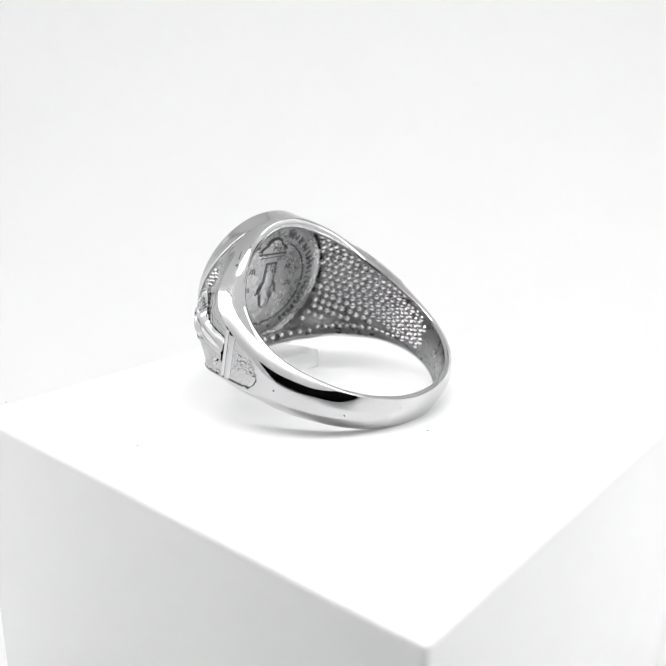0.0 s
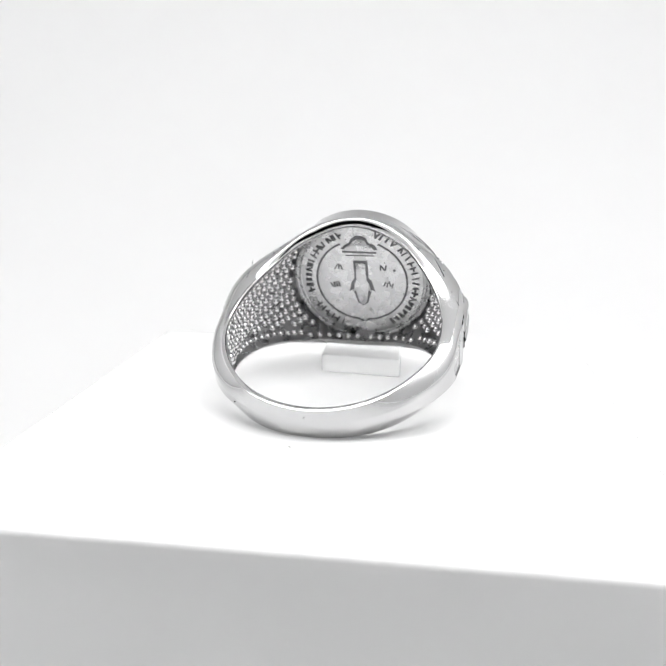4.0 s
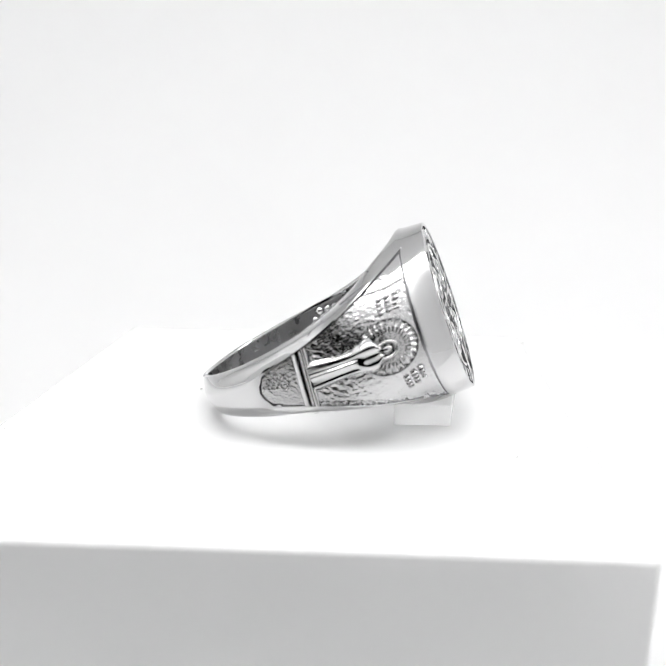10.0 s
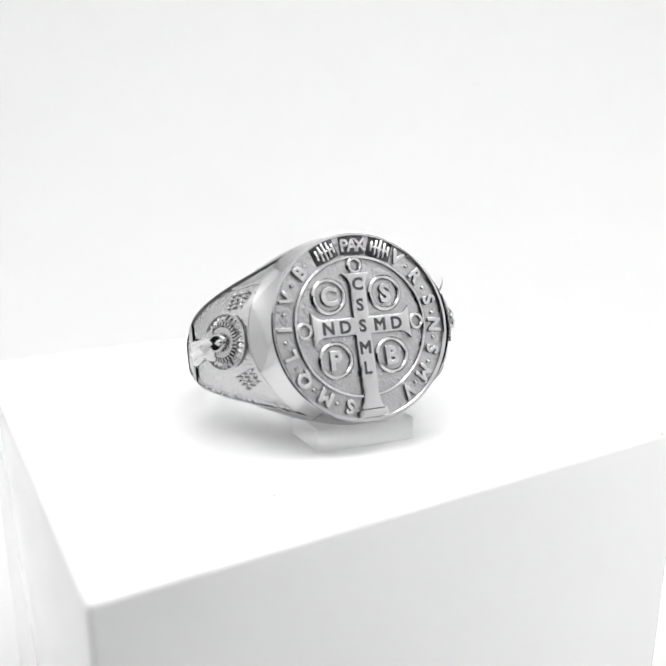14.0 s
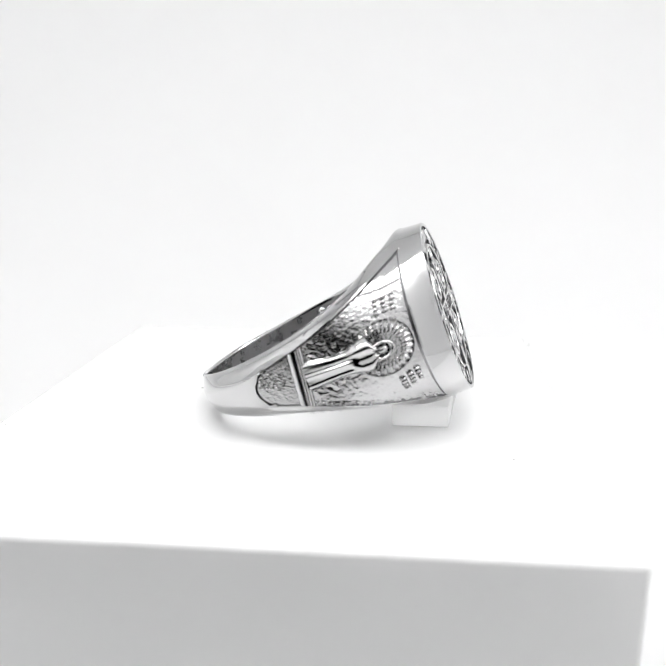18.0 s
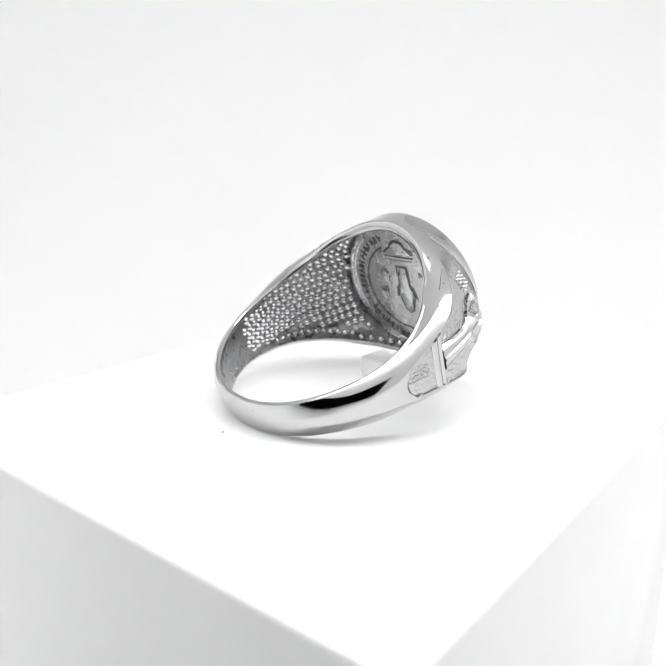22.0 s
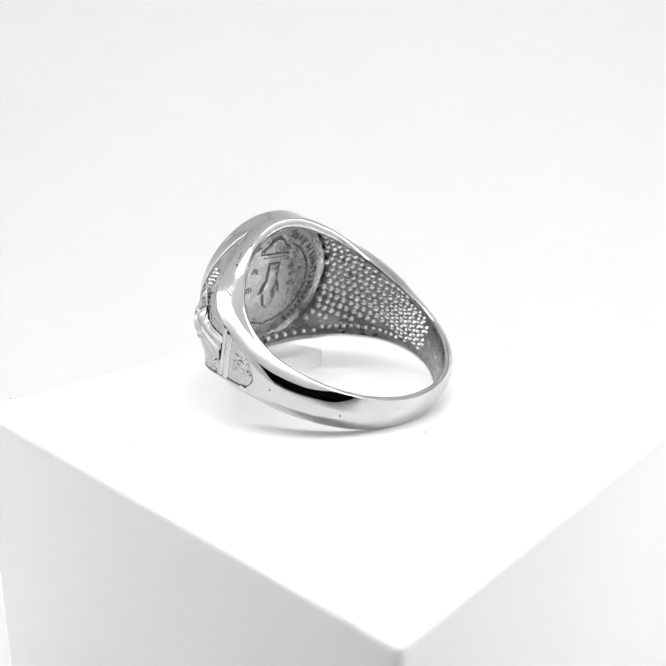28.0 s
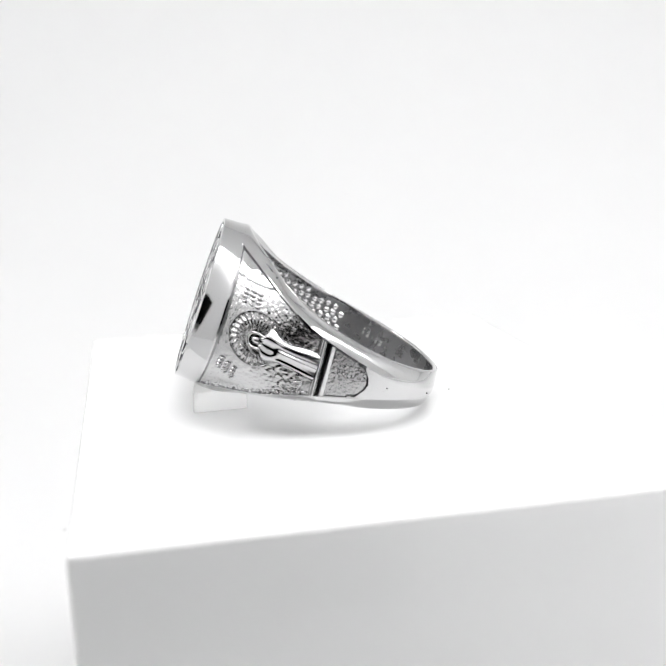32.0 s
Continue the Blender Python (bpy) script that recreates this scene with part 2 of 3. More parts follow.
def shank_mesh():
    """The outside band with its polished slopes and the hole's rounded lip."""
    verts, faces = [], []
    ys = stations()

    def strip(rows):
        base, m = len(verts), len(rows[0])
        for r in rows:
            verts.extend([lean(p) * U for p in r])
        faces.extend([tuple(base + k for k in f) for f in grid_faces(len(rows), m)])

    for side in (1, -1):
        rows = []
        for y in [y for y in ys if y < PANEL_END] + [PANEL_END]:
            e = EDGE(y)
            rows.append([(side * outer(y, z), y, z) for z in np.linspace(-e, e, 13)])
        strip(rows)
        for up in (1, -1):
            lip, rows = [], []
            for y in ys:
                e = EDGE(y)
                lip.append((outer(y, e), y, e))
            a0 = math.atan2(EDGE(Y_BASE) / BASE_Z, outer(Y_BASE, EDGE(Y_BASE)) / BASE_X)
            for a in np.linspace(a0, math.pi / 2, 24)[1:]:
                lip.append((BASE_X * math.cos(a), Y_BASE, BASE_Z * math.sin(a)))
            for x, y, e in lip:
                row = [Vector((x - 0.32, y, e - 0.02)) if PANEL_END < y < Y_BASE - 0.001 else Vector((x, y, e))]
                for t in np.linspace(0, 1, 12):
                    p, w = flank(x, y, e, up, float(t))
                    row.append(p)
                r, hz, wide = RIM_R(math.degrees(w)), RIM_Z(math.degrees(w)), lip_width(w)
                for d, f in ((0.8, 0.1), (0.55, 0.13), (0.3, 0.11), (0.1, 0.03), (0, -0.1), (-0.02, -0.3)):
                    q = r + d * wide
                    row.append(Vector((q * math.cos(w), YC + q * math.sin(w), hz + f)))
                rows.append([(side * p[0], p[1], up * p[2]) for p in row])
            strip(rows)
    return mesh_of("shank", verts, faces, SILVER, angle=28)


MEDAL = 9.5


def shell(w, z):
    """How far out the hollow reaches at turn w and height z, leaving the outside its thickness."""
    r = RIM_R(math.degrees(w)) + 0.05
    while r < 21:
        x, y = r * math.cos(w), YC + r * math.sin(w)
        if y > 16.95 or x > outer(min(y, Y_BASE), z) - 1.15 - 0.7 * ease(y, 6, 13):
            break
        r += 0.1
    return r


def inner_wall(w, t):
    """The inside of the ring at turn w about the finger axis, t from -1 to 1 along its height."""
    r, hz = RIM_R(math.degrees(w)) - 0.02, RIM_Z(math.degrees(w)) - 0.25
    front = min(max((math.degrees(w) + 14) / 30, 0), 1)
    front = front * front * (3 - 2 * front)
    deep = min((1 - abs(t)) / 0.09, 1)
    deep = deep * (2 - deep) * front
    if deep > 0:
        r += (max(shell(w, hz * t), r) - r) * deep
    return Vector((r * math.cos(w), YC + r * math.sin(w), hz * t))


def lining_mesh():
    n, k = 201, 61
    rows = []
    for i in range(n):
        row = []
        for j in range(k):
            p = inner_wall(-math.pi / 2 + math.pi * i / (n - 1), -1 + 2 * j / (k - 1))
            if p.y > 15.5 and abs(p.z) < 8.9 and math.hypot(p.x, p.z) < MEDAL - 0.1:
                p.y = max(p.y, 17.3)
            row.append(p)
        rows.append(row)
    rows += [[Vector((-p.x, p.y, p.z)) for p in row] for row in rows[-2::-1]]
    verts = [lean(p) * U for row in rows for p in row]
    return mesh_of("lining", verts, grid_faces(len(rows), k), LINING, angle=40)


def lathe(name, profile, mat, n=96, angle=35):
    """A surface turned about the y axis from (radius, y) pairs; a radius may be a pair, along x and along z."""
    verts = []
    for r, y in profile:
        for i in range(n):
            a = 2 * math.pi * i / n
            if isinstance(r, tuple):
                verts.append((r[0] * math.cos(a) * U, y * U, r[1] * math.sin(a) * U))
            else:
                verts.append((r * math.cos(a) * U, y * U, r * math.sin(a) * U))
    return mesh_of(name, verts, grid_faces(len(profile), n, True), mat, angle=angle)


def flat_plate(name, outline, y0, y1, mat, bevel=0.0):
    """An upright plate from an (x, z) outline between y0 and y1."""
    bm = bmesh.new()
    vs = [bm.verts.new((x * U, y0 * U, z * U)) for x, z in outline]
    f = bm.faces.new(vs)
    top = bmesh.ops.extrude_face_region(bm, geom=[f])
    moved = [g for g in top["geom"] if isinstance(g, bmesh.types.BMVert)]
    for v in moved:
        v.co.y = y1 * U
    bmesh.ops.recalc_face_normals(bm, faces=bm.faces)
    if bevel:
        rim = [e for e in bm.edges if all(abs(v.co.y - y1 * U) < 1e-9 for v in e.verts)]
        bmesh.ops.bevel(bm, geom=rim, offset=bevel * U, segments=2, affect="EDGES", profile=0.5)
    me = bpy.data.meshes.new(name)
    bm.to_mesh(me)
    bm.free()
    me.materials.append(mat)
    me.polygons.foreach_set("use_smooth", [True] * len(me.polygons))
    me.set_sharp_from_angle(angle=radians(30))
    return me


def letter_mesh(ch, size, depth, mat, bold=0.0, bevel=0.0):
    """A letter of the built-in font, centred, upright in x and z, facing +y."""
    cu = bpy.data.curves.new("letter", "FONT")
    cu.body, cu.size, cu.extrude, cu.offset, cu.resolution_u = ch, size * 1.38 * U, depth / 2 * U, bold * U, 3
    cu.bevel_depth, cu.bevel_resolution = bevel * U, 1
    tmp = new("letter", cu)
    bpy.context.view_layer.update()
    me = bpy.data.meshes.new_from_object(tmp.evaluated_get(bpy.context.evaluated_depsgraph_get()))
    bpy.data.objects.remove(tmp)
    xs, ys = [v.co.x for v in me.vertices], [v.co.y for v in me.vertices]
    cx, cy = (min(xs) + max(xs)) / 2, (min(ys) + max(ys)) / 2
    for v in me.vertices:
        x, y, z = v.co
        v.co = (-(x - cx), z, y - cy)
    me.materials.clear()
    me.materials.append(mat)
    return me


ring = new("signet_ring")
tagged(ring, label="polished silver signet ring with a round lettered face on a block", category="ring")


def at_ring(x=0, y=0, z=0, spin=0):
    """A pose in the ring's own axes; spin turns about y, clockwise as one looks at the face."""
    return FACE_AT @ Matrix.Translation(Vector((x, y, z)) * U) @ Matrix.Rotation(radians(-spin), 4, "Y")


def build_ring():
    part("shank", shank_mesh(), ring, m=RING_AT)
    lining = part("lining", lining_mesh(), ring, "dark beaded inner wall", RING_AT)
    # bezel drum, from the oval base up to the face's rim
    prof = []
    for t in np.linspace(0, 1, 9):
        k = 0.6 * t + 0.4 * (1 - (1 - t) ** 2)
        prof.append(((BASE_X + (R_FACE - BASE_X) * k, BASE_Z + (R_FACE - BASE_Z) * k), Y_BASE + (Y_FACE - 0.12 - Y_BASE) * t))
    prof += [((R_FACE - 0.04, R_FACE - 0.04), Y_FACE - 0.04), ((R_FACE - 0.14, R_FACE - 0.14), Y_FACE), ((9.66, 9.66), Y_FACE), ((9.56, 9.56), Y_FACE - 0.08), ((9.54, 9.54), 18.2)]
    part("bezel", lathe("bezel", prof, SILVER, 128), ring, "polished round bezel", FACE_AT)
    part("face_plate", lathe("face_plate", [(9.6, 17.0), (9.6, 18.4), (9.56, 18.44), (4, 18.44), (0.01, 18.44)], FACE_GROUND), ring, "stippled recessed face", FACE_AT)
    part("inner_circle", shade_sides(lathe("inner_circle", [(7.5, 18.2), (7.48, 18.7), (7.4, 18.78), (7.22, 18.78), (7.14, 18.7), (7.12, 18.2)], WORN)), ring, m=FACE_AT)
    build_face()
    build_back()
    build_panels()
    build_beads(lining)
    build_pits()


def shade_sides(me):
    """Darken the upright sides of a raised part: shade beside the relief, painted as colour."""
    me.materials.append(SHADE_AND_MARKS)
    for f in me.polygons:
        f.material_index = 1 if abs(f.normal.y) < 0.5 else 0
    return me


def build_face():
    # the cross with flared ends, its foot crossing the lettered border
    w = 0.92
    outline = [(w, w), (4.4, w), (5.0, 1.15), (5.6, 1.75), (5.6, -1.75), (5.0, -1.15), (4.4, -w), (w, -w), (w, -4.9), (w, -7.2), (1.15, -8.3), (1.75, -8.75), (1.75, -9.5), (-1.75, -9.5), (-1.75, -8.75),
               (-1.15, -8.3), (-w, -7.2), (-w, -4.9), (-w, -w), (-4.4, -w), (-5.0, -1.15), (-5.6, -1.75), (-5.6, 1.75), (-5.0, 1.15), (-4.4, w), (-w, w), (-w, 4.4), (-1.15, 5.0), (-1.75, 5.6), (1.75, 5.6), (1.15, 5.0), (w, 4.4)]
    part("cross", shade_sides(flat_plate("cross", outline, 18.2, 18.8, WORN, 0.1)), ring, "raised polished cross", FACE_AT)
    part("foot_line", box_mesh("foot_line", -1.3 * U, 1.6 * U, 18.78 * U, 18.815 * U, -8.72 * U, -8.6 * U, NEAR_BLACK), ring, m=FACE_AT)
    for x, z in ((6.4, 0), (-6.4, 0), (0, 6.4)):
        part("cross_ball", shade_sides(lathe("cross_ball", [(0.92, 18.2), (0.9, 18.7), (0.78, 18.8), (0.58, 18.8), (0.5, 18.7), (0.48, 18.25), (0.01, 18.3)], WORN, 24)), ring, m=at_ring(x, 0, z))
    # dark letters laid on the cross stand in for engraved cuts
    for ch, x, z in (("N", 3.85, 0), ("D", 1.95, 0), ("S", 0, 0), ("M", -2.0, 0), ("D", -3.95, 0), ("C", 0, 4.4), ("S", 0, 2.2), ("M", 0, -2.3), ("L", 0, -4.4)):
        part("cross_letter", letter_mesh(ch, 1.3, 0.06, NEAR_BLACK, 0.06), ring, "thin dark letter in place of an engraved one", at_ring(x, 18.8, z))
    for ch, x, z in (("C", 3.3, 3.3), ("S", -3.1, 3.25), ("P", 3.35, -3.3), ("B", -3.05, -3.35)):
        m = at_ring(x, 0, z)
        part("letter_roundel", shade_sides(lathe("letter_roundel", [(1.95, 18.2), (1.93, 18.66), (1.8, 18.78), (1.6, 18.78), (1.5, 18.66), (1.48, 18.2)], WORN, 40)), ring, m=m)
        part("roundel_letter", shade_sides(letter_mesh(ch, 1.9, 0.5, WORN, 0.1, 0.04)), ring, m=at_ring(x, 18.46, z))
    r = 8.55
    for ch, a in (("V", 36), ("R", 56), ("S", 75.5), ("N", 94), ("S", 112), ("M", 131), ("V", 149), ("S", 197), ("M", 216), ("Q", 235), ("L", 254), ("I", 272), ("V", 293), ("B", 314)):
        part("border_letter", shade_sides(letter_mesh(ch, 1.42, 0.46, WORN, 0.06, 0.05)), ring, m=at_ring(-r * math.sin(radians(a)), 18.48, r * math.cos(radians(a)), a))
    for a in (46, 66, 85, 103, 121.5, 140, 206.5, 225.5, 244.5, 263, 282.5, 303.5):
        part("border_dot", shade_sides(lathe("border_dot", [(0.24, 18.2), (0.23, 18.6), (0.13, 18.7), (0.01, 18.72)], WORN, 10)), ring, m=at_ring(-r * math.sin(radians(a)), 0, r * math.cos(radians(a))))
    # dark blocks stand in for sunk ones
    for a in (-22, 0, 21.5):
        block = part("border_block", box_mesh("border_block", -1.42 * U, 1.42 * U, 18.2 * U, 18.52 * U, -1.02 * U, 1.02 * U, NEAR_BLACK, 0.08 * U, 2), ring, "dark block with raised strokes", at_ring(-r * math.sin(radians(a)), 0, r * math.cos(radians(a)), a))
        if a == 0:
            for ch, x in (("P", 0.86), ("A", 0.0), ("X", -0.86)):
                part("block_letter", letter_mesh(ch, 1.3, 0.36, CAST, 0.04, 0.03), block, m=Matrix.Translation((x * U, 18.5 * U, 0)))
            continue
        for i, h in enumerate((0.55, 0.85, 0.98, 0.85, 0.55)):
            part("bar", box_mesh("bar", -0.15 * U, 0.15 * U, 18.35 * U, 18.78 * U, -h * U, h * U, WORN, 0.05 * U, 1), block, m=Matrix.Translation(((i - 2) * 0.5 * U, 0, 0)))
        part("bar", box_mesh("bar", -1.15 * U, 1.15 * U, 18.35 * U, 18.74 * U, -0.13 * U, 0.13 * U, WORN, 0.05 * U, 1), block, m=Matrix())


def build_back():
    """The back of the face, seen through the hole, with its worn relief."""
    # its grooves and outlines are dark strips laid on the plate
    y = 16.85
    part("back_plate", lathe("back_plate", [(MEDAL, y + 0.5), (MEDAL, y - 0.1), (MEDAL - 0.08, y - 0.2), (MEDAL - 0.3, y - 0.22), (MEDAL - 0.42, y - 0.1), (MEDAL - 0.5, y - 0.03), (MEDAL - 0.58, y - 0.1), (MEDAL - 0.8, y - 0.12), (MEDAL - 0.95, y), (7, y), (5, y), (0.01, y)], DULL), ring, "dull grey back of the face", FACE_AT)
    # two lengths of the circle, broken by the dome above and the notch below
    for lo, hi in ((24, 166), (194, 336)):
        verts = []
        for r, d in ((6.5, -0.02), (6.42, 0.1), (6.26, 0.1), (6.18, -0.02)):
            for a in np.linspace(radians(lo), radians(hi), 60):
                verts.append(Vector((r * math.sin(a), y - d, r * math.cos(a))) * U)
        part("back_circle", mesh_of("back_circle", verts, grid_faces(4, 60), SHADE_AND_MARKS), ring, m=FACE_AT)
    rng = random.Random(5)
    for lo, hi, step in ((19, 40, 6.5), (49, 154, 6.2), (206, 243, 6.6), (258, 342, 6.2)):
        a = lo
        while a < hi:
            h, wd = rng.uniform(0.42, 0.54), rng.uniform(0.1, 0.16)
            for k, off in enumerate((-1.5, 0.9)):
                if k and rng.random() < 0.25:
                    continue
                b = a + off * 0.8 + rng.uniform(-0.3, 0.3)
                tilt = rng.choice((-32, 32, 90, 0)) if k else rng.uniform(-14, 14)
                tall = h * (0.6 if tilt == 90 else 1)
                part("legend_bar", box_mesh("legend_bar", -wd * U, wd * U, -0.09 * U, 0.05 * U, -tall * U, tall * U, SHADE_AND_MARKS, 0.04 * U, 1), ring, m=at_ring(7.55 * math.sin(radians(b)), y, 7.55 * math.cos(radians(b)), -b + tilt))
            a += step
    post = [(-0.95, 3.25), (0.95, 3.25), (0.95, 0.5), (1.4, -0.2), (1.75, -1.7), (1.3, -1.3), (1.0, -2.4), (0.7, -3.5), (0.0, -3.95), (-0.7, -3.5), (-1.0, -2.4), (-1.3, -1.3), (-1.75, -1.7), (-1.4, -0.2), (-0.95, 0.5)]
    part("back_relief", flat_plate("back_relief", [(x * 1.04, z + 0.03) for x, z in post], y + 0.02, y - 0.07, SHADE_AND_MARKS), ring, "plain worn relief", FACE_AT)
    part("back_relief", flat_plate("back_relief", [(x * 0.72, z * 0.93 - 0.1) for x, z in post], y + 0.02, y - 0.2, DULL, 0.06), ring, "plain worn relief", FACE_AT)
    part("back_line", flat_plate("back_line", [(-2.4, 4.5), (2.3, 4.42), (2.3, 4.64), (-2.4, 4.72)], y + 0.02, y - 0.08, SHADE_AND_MARKS), ring, m=FACE_AT)
    part("back_line", flat_plate("back_line", [(-2.0, 4.0), (2.0, 4.0), (2.0, 4.12), (-2.0, 4.12)], y + 0.02, y - 0.06, SHADE_AND_MARKS), ring, m=FACE_AT)
    dome = [(2.5, 5.0), (2.0, 5.7), (1.3, 6.0), (1.0, 6.7), (0.3, 7.0), (-0.4, 7.0), (-1.1, 6.6), (-1.4, 6.0), (-2.1, 5.6), (-2.6, 5.0)]
    part("back_arch", flat_plate("back_arch", dome, y + 0.02, y - 0.08, SHADE_AND_MARKS), ring, m=FACE_AT)
    part("back_arch", flat_plate("back_arch", [(x * 0.84, 4.95 + (z - 5.0) * 0.82) for x, z in dome], y + 0.02, y - 0.16, DULL, 0.05), ring, m=FACE_AT)
    for side in (1, -1):
        foot = [(0.15, -6.7), (0.75, -6.35), (1.6, -6.2), (1.6, -6.02), (0.7, -6.12), (0.1, -6.5)]
        part("back_notch", flat_plate("back_notch", [(side * x, z) for x, z in foot[::side]], y + 0.02, y - 0.08, SHADE_AND_MARKS), ring, m=FACE_AT)
    part("back_dot", lathe("back_dot", [(0.2, y + 0.05), (0.18, y - 0.08), (0.01, y - 0.1)], SHADE_AND_MARKS, 12), ring, m=at_ring(4.65, 0, 1.85))
    for x, z, n in ((3.1, 2.2, 3), (-3.1, 2.25, 3), (3.75, -0.5, 4), (-3.75, -0.55, 4)):
        for k in range(n):
            part("legend_bar", box_mesh("legend_bar", -0.1 * U, 0.1 * U, -0.06 * U, 0.05 * U, -0.42 * U, 0.42 * U, SHADE_AND_MARKS, 0.03 * U, 1), ring, m=at_ring(x + (k - (n - 1) / 2) * 0.36, y, z + rng.uniform(-0.2, 0.2), rng.uniform(-30, 30)))


def relief(name, side, mat, y0, y1, z0, z1, ny, nz, height, base=-0.3):
    """A carved patch on the ring's side: height(y, z) above the sunk panel, or None outside the patch. z runs from edge to edge."""
    verts, index, faces = [], {}, []
    ys, zs = np.linspace(y0, y1, ny), np.linspace(z0, z1, nz)
    for i, y in enumerate(ys):
        for j, z in enumerate(zs):
            h = height(float(y), float(z))
            if h is not None:
                index[i, j] = len(verts)
                verts.append(on_side(side, float(y), float(z), base + h))
    for i in range(ny - 1):
        for j in range(nz - 1):
            q = [(i, j), (i + 1, j), (i + 1, j + 1), (i, j + 1)]
            if all(k in index for k in q):
                faces.append(tuple(index[k] for k in q))
    me = bpy.data.meshes.new(name)
    me.from_pydata([tuple(v) for v in verts], [], faces if side > 0 else [f[::-1] for f in faces])
    me.materials.append(mat)
    me.polygons.foreach_set("use_smooth", [True] * len(me.polygons))
    me.set_sharp_from_angle(angle=radians(50))
    return me


def build_panels():
    for side in (1, -1):
        def ground(y, z):
            """The height of the sunk panel at y, z and its finish: 0 cast, 1 polished, 2 painted groove shade."""
            wide = EDGE(min(y, Y_BASE)) - 0.16
            if y < 0.8:
                k = (0.8 - y) / 1.75
                wide = min(wide, 1.85 * math.sqrt(max(1 - k * k, 0)) + 0.13 * math.cos(y * 6))
            if abs(z) > wide or y < -1.0:
                return 0.3, 1
            if y > 16.2:
                return 0.26, 1
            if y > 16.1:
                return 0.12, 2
            rim = wide - abs(z)
            brow = 5.7 + 0.05 * (y - 14) ** 2
            if z > brow and y > 12:
                if rim < 0.1 or z - brow < 0.12 + 0.12 * noise.noise((y * 3, 2.0, side)):
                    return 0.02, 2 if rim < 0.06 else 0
                return 0.14 + 0.015 * noise.noise((y * 2, z * 2, 1)), 1
            if z < 0.42 - wide and y > 4:
                return 0.1 + 0.2 * noise.noise((y * 3.3, z * 3.1, 5.0)), 0
            # outline groove, its shade painted in with finish 2
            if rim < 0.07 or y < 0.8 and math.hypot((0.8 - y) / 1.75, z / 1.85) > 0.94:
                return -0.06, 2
            if y < 3.6:
                pits = noise.noise((y * 3.6, z * 3.6, 3.0 * side)) + 0.5 * noise.noise((y * 8, z * 8, side))
                if 0.1 < z + 0.25 * y < 1.9 and y < 2.7 and pits > 0.2:
                    return 0.07, 0
                return 0.15 + 0.05 * (1 - (z / wide) ** 2) + 0.012 * noise.noise((y * 4, z * 4, 8.0)), 0
            coarse = 0.75 if z > 0.3 and y < 11.5 else 0.4
            n = noise.noise((y * 2.4, z * 2.4, 3.0 * side)) * 0.05 + noise.noise((y * 5.0, z * 5.0, side)) * 0.06 * coarse
            return 0.05 + n, 0

        def panel_mesh():
            ny, nt = 220, 141
            verts, hs = [], []
            for y in np.linspace(PANEL_END, Y_BASE + 0.12, ny):
                y = float(y)
                e = EDGE(min(y, Y_BASE))
                for z in [-e, 0.15 - e] + [float(q) * (e - 0.165) for q in np.linspace(-1, 1, nt - 4)] + [e - 0.15, e]:
                    h = ground(y, z)
                    hs.append(h)
                    verts.append(on_side(side, y, z, h[0] - 0.3))
            faces = grid_faces(ny, nt)
            me = bpy.data.meshes.new("side_panel")
            me.from_pydata([tuple(v) for v in verts], [], [f[::-1] for f in faces] if side > 0 else faces)
            for mat in (CAST, SILVER, GROOVE_SHADE):
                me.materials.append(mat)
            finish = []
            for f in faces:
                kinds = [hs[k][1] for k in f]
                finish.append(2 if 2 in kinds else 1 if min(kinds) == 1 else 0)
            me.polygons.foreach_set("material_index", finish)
            me.polygons.foreach_set("use_smooth", [True] * len(me.polygons))
            me.set_sharp_from_angle(angle=radians(55))
            return me
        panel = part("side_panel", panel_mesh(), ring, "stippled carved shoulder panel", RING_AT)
        cy0, cz0 = (13.0, 0.2) if side > 0 else (12.5, 0.55)

        def collar(y, z):
            if abs(z) > EDGE(y) - 0.1:
                return None
            k = y - 3.45 - 0.1 * z
            if k < 0 or k > 1.7:
                return 0.06
            return 0.2 + (0.24 * math.sin(math.pi * k / 1.1) if k < 1.1 else 0.22 * math.sin(math.pi * (k - 1.1) / 0.6))
        part("collar", relief("collar", side, SILVER, 3.0, 5.6, -3.6, 3.6, 70, 40, collar), panel, "polished double band", m=Matrix())

        def robe(y, z):
            t = (y - 5.0) / (cy0 - 0.7 - 5.0)
            if not 0 <= t <= 1:
                return None
            z = z - cz0 * t
            w = 1.62 - 0.3 * ease(t, 0, 0.5) + 0.6 * ease(t, 0.6, 0.84) - 1.2 * ease(t, 0.9, 1.02)
            if abs(z) > w:
                return None
            u = z / w
            k = math.sqrt(1 - u * u)
            late = ease(t, 0.62, 0.8)
            folds = 0.09 * math.cos(9.5 * u + 0.9 * t) + 0.03 * math.cos(17 * u - 1.2 * t)
            lobes = 0.22 * math.cos(6.3 * u) - 0.06
            return 0.02 + 0.78 * k * (0.75 + 0.2 * t) + (folds * (1 - late) - lobes * late) * k
        part("relief_robe", relief("relief_robe", side, SILVER, 5.0, cy0 - 0.7, -2.4, 2.4, 80, 90, robe), panel, "plain fluted raised form", Matrix())

        def halo(y, z):
            r, a = math.hypot(y - cy0, z - cz0), math.atan2(z - cz0, y - cy0)
            if r > 3.0 or y > 15.98:
                return None
            if r > 2.82:
                return 0.36
            if r > 2.1:
                return 0.14 + 0.08 * math.cos(a * 26 + r) + 0.05 * noise.noise((y * 4, z * 4, 7.0))
            if r > 1.62:
                return 0.4 if math.cos(a * 32) > 0 else 0.06
            return 0.2 + 0.1 * (r / 1.62) ** 2
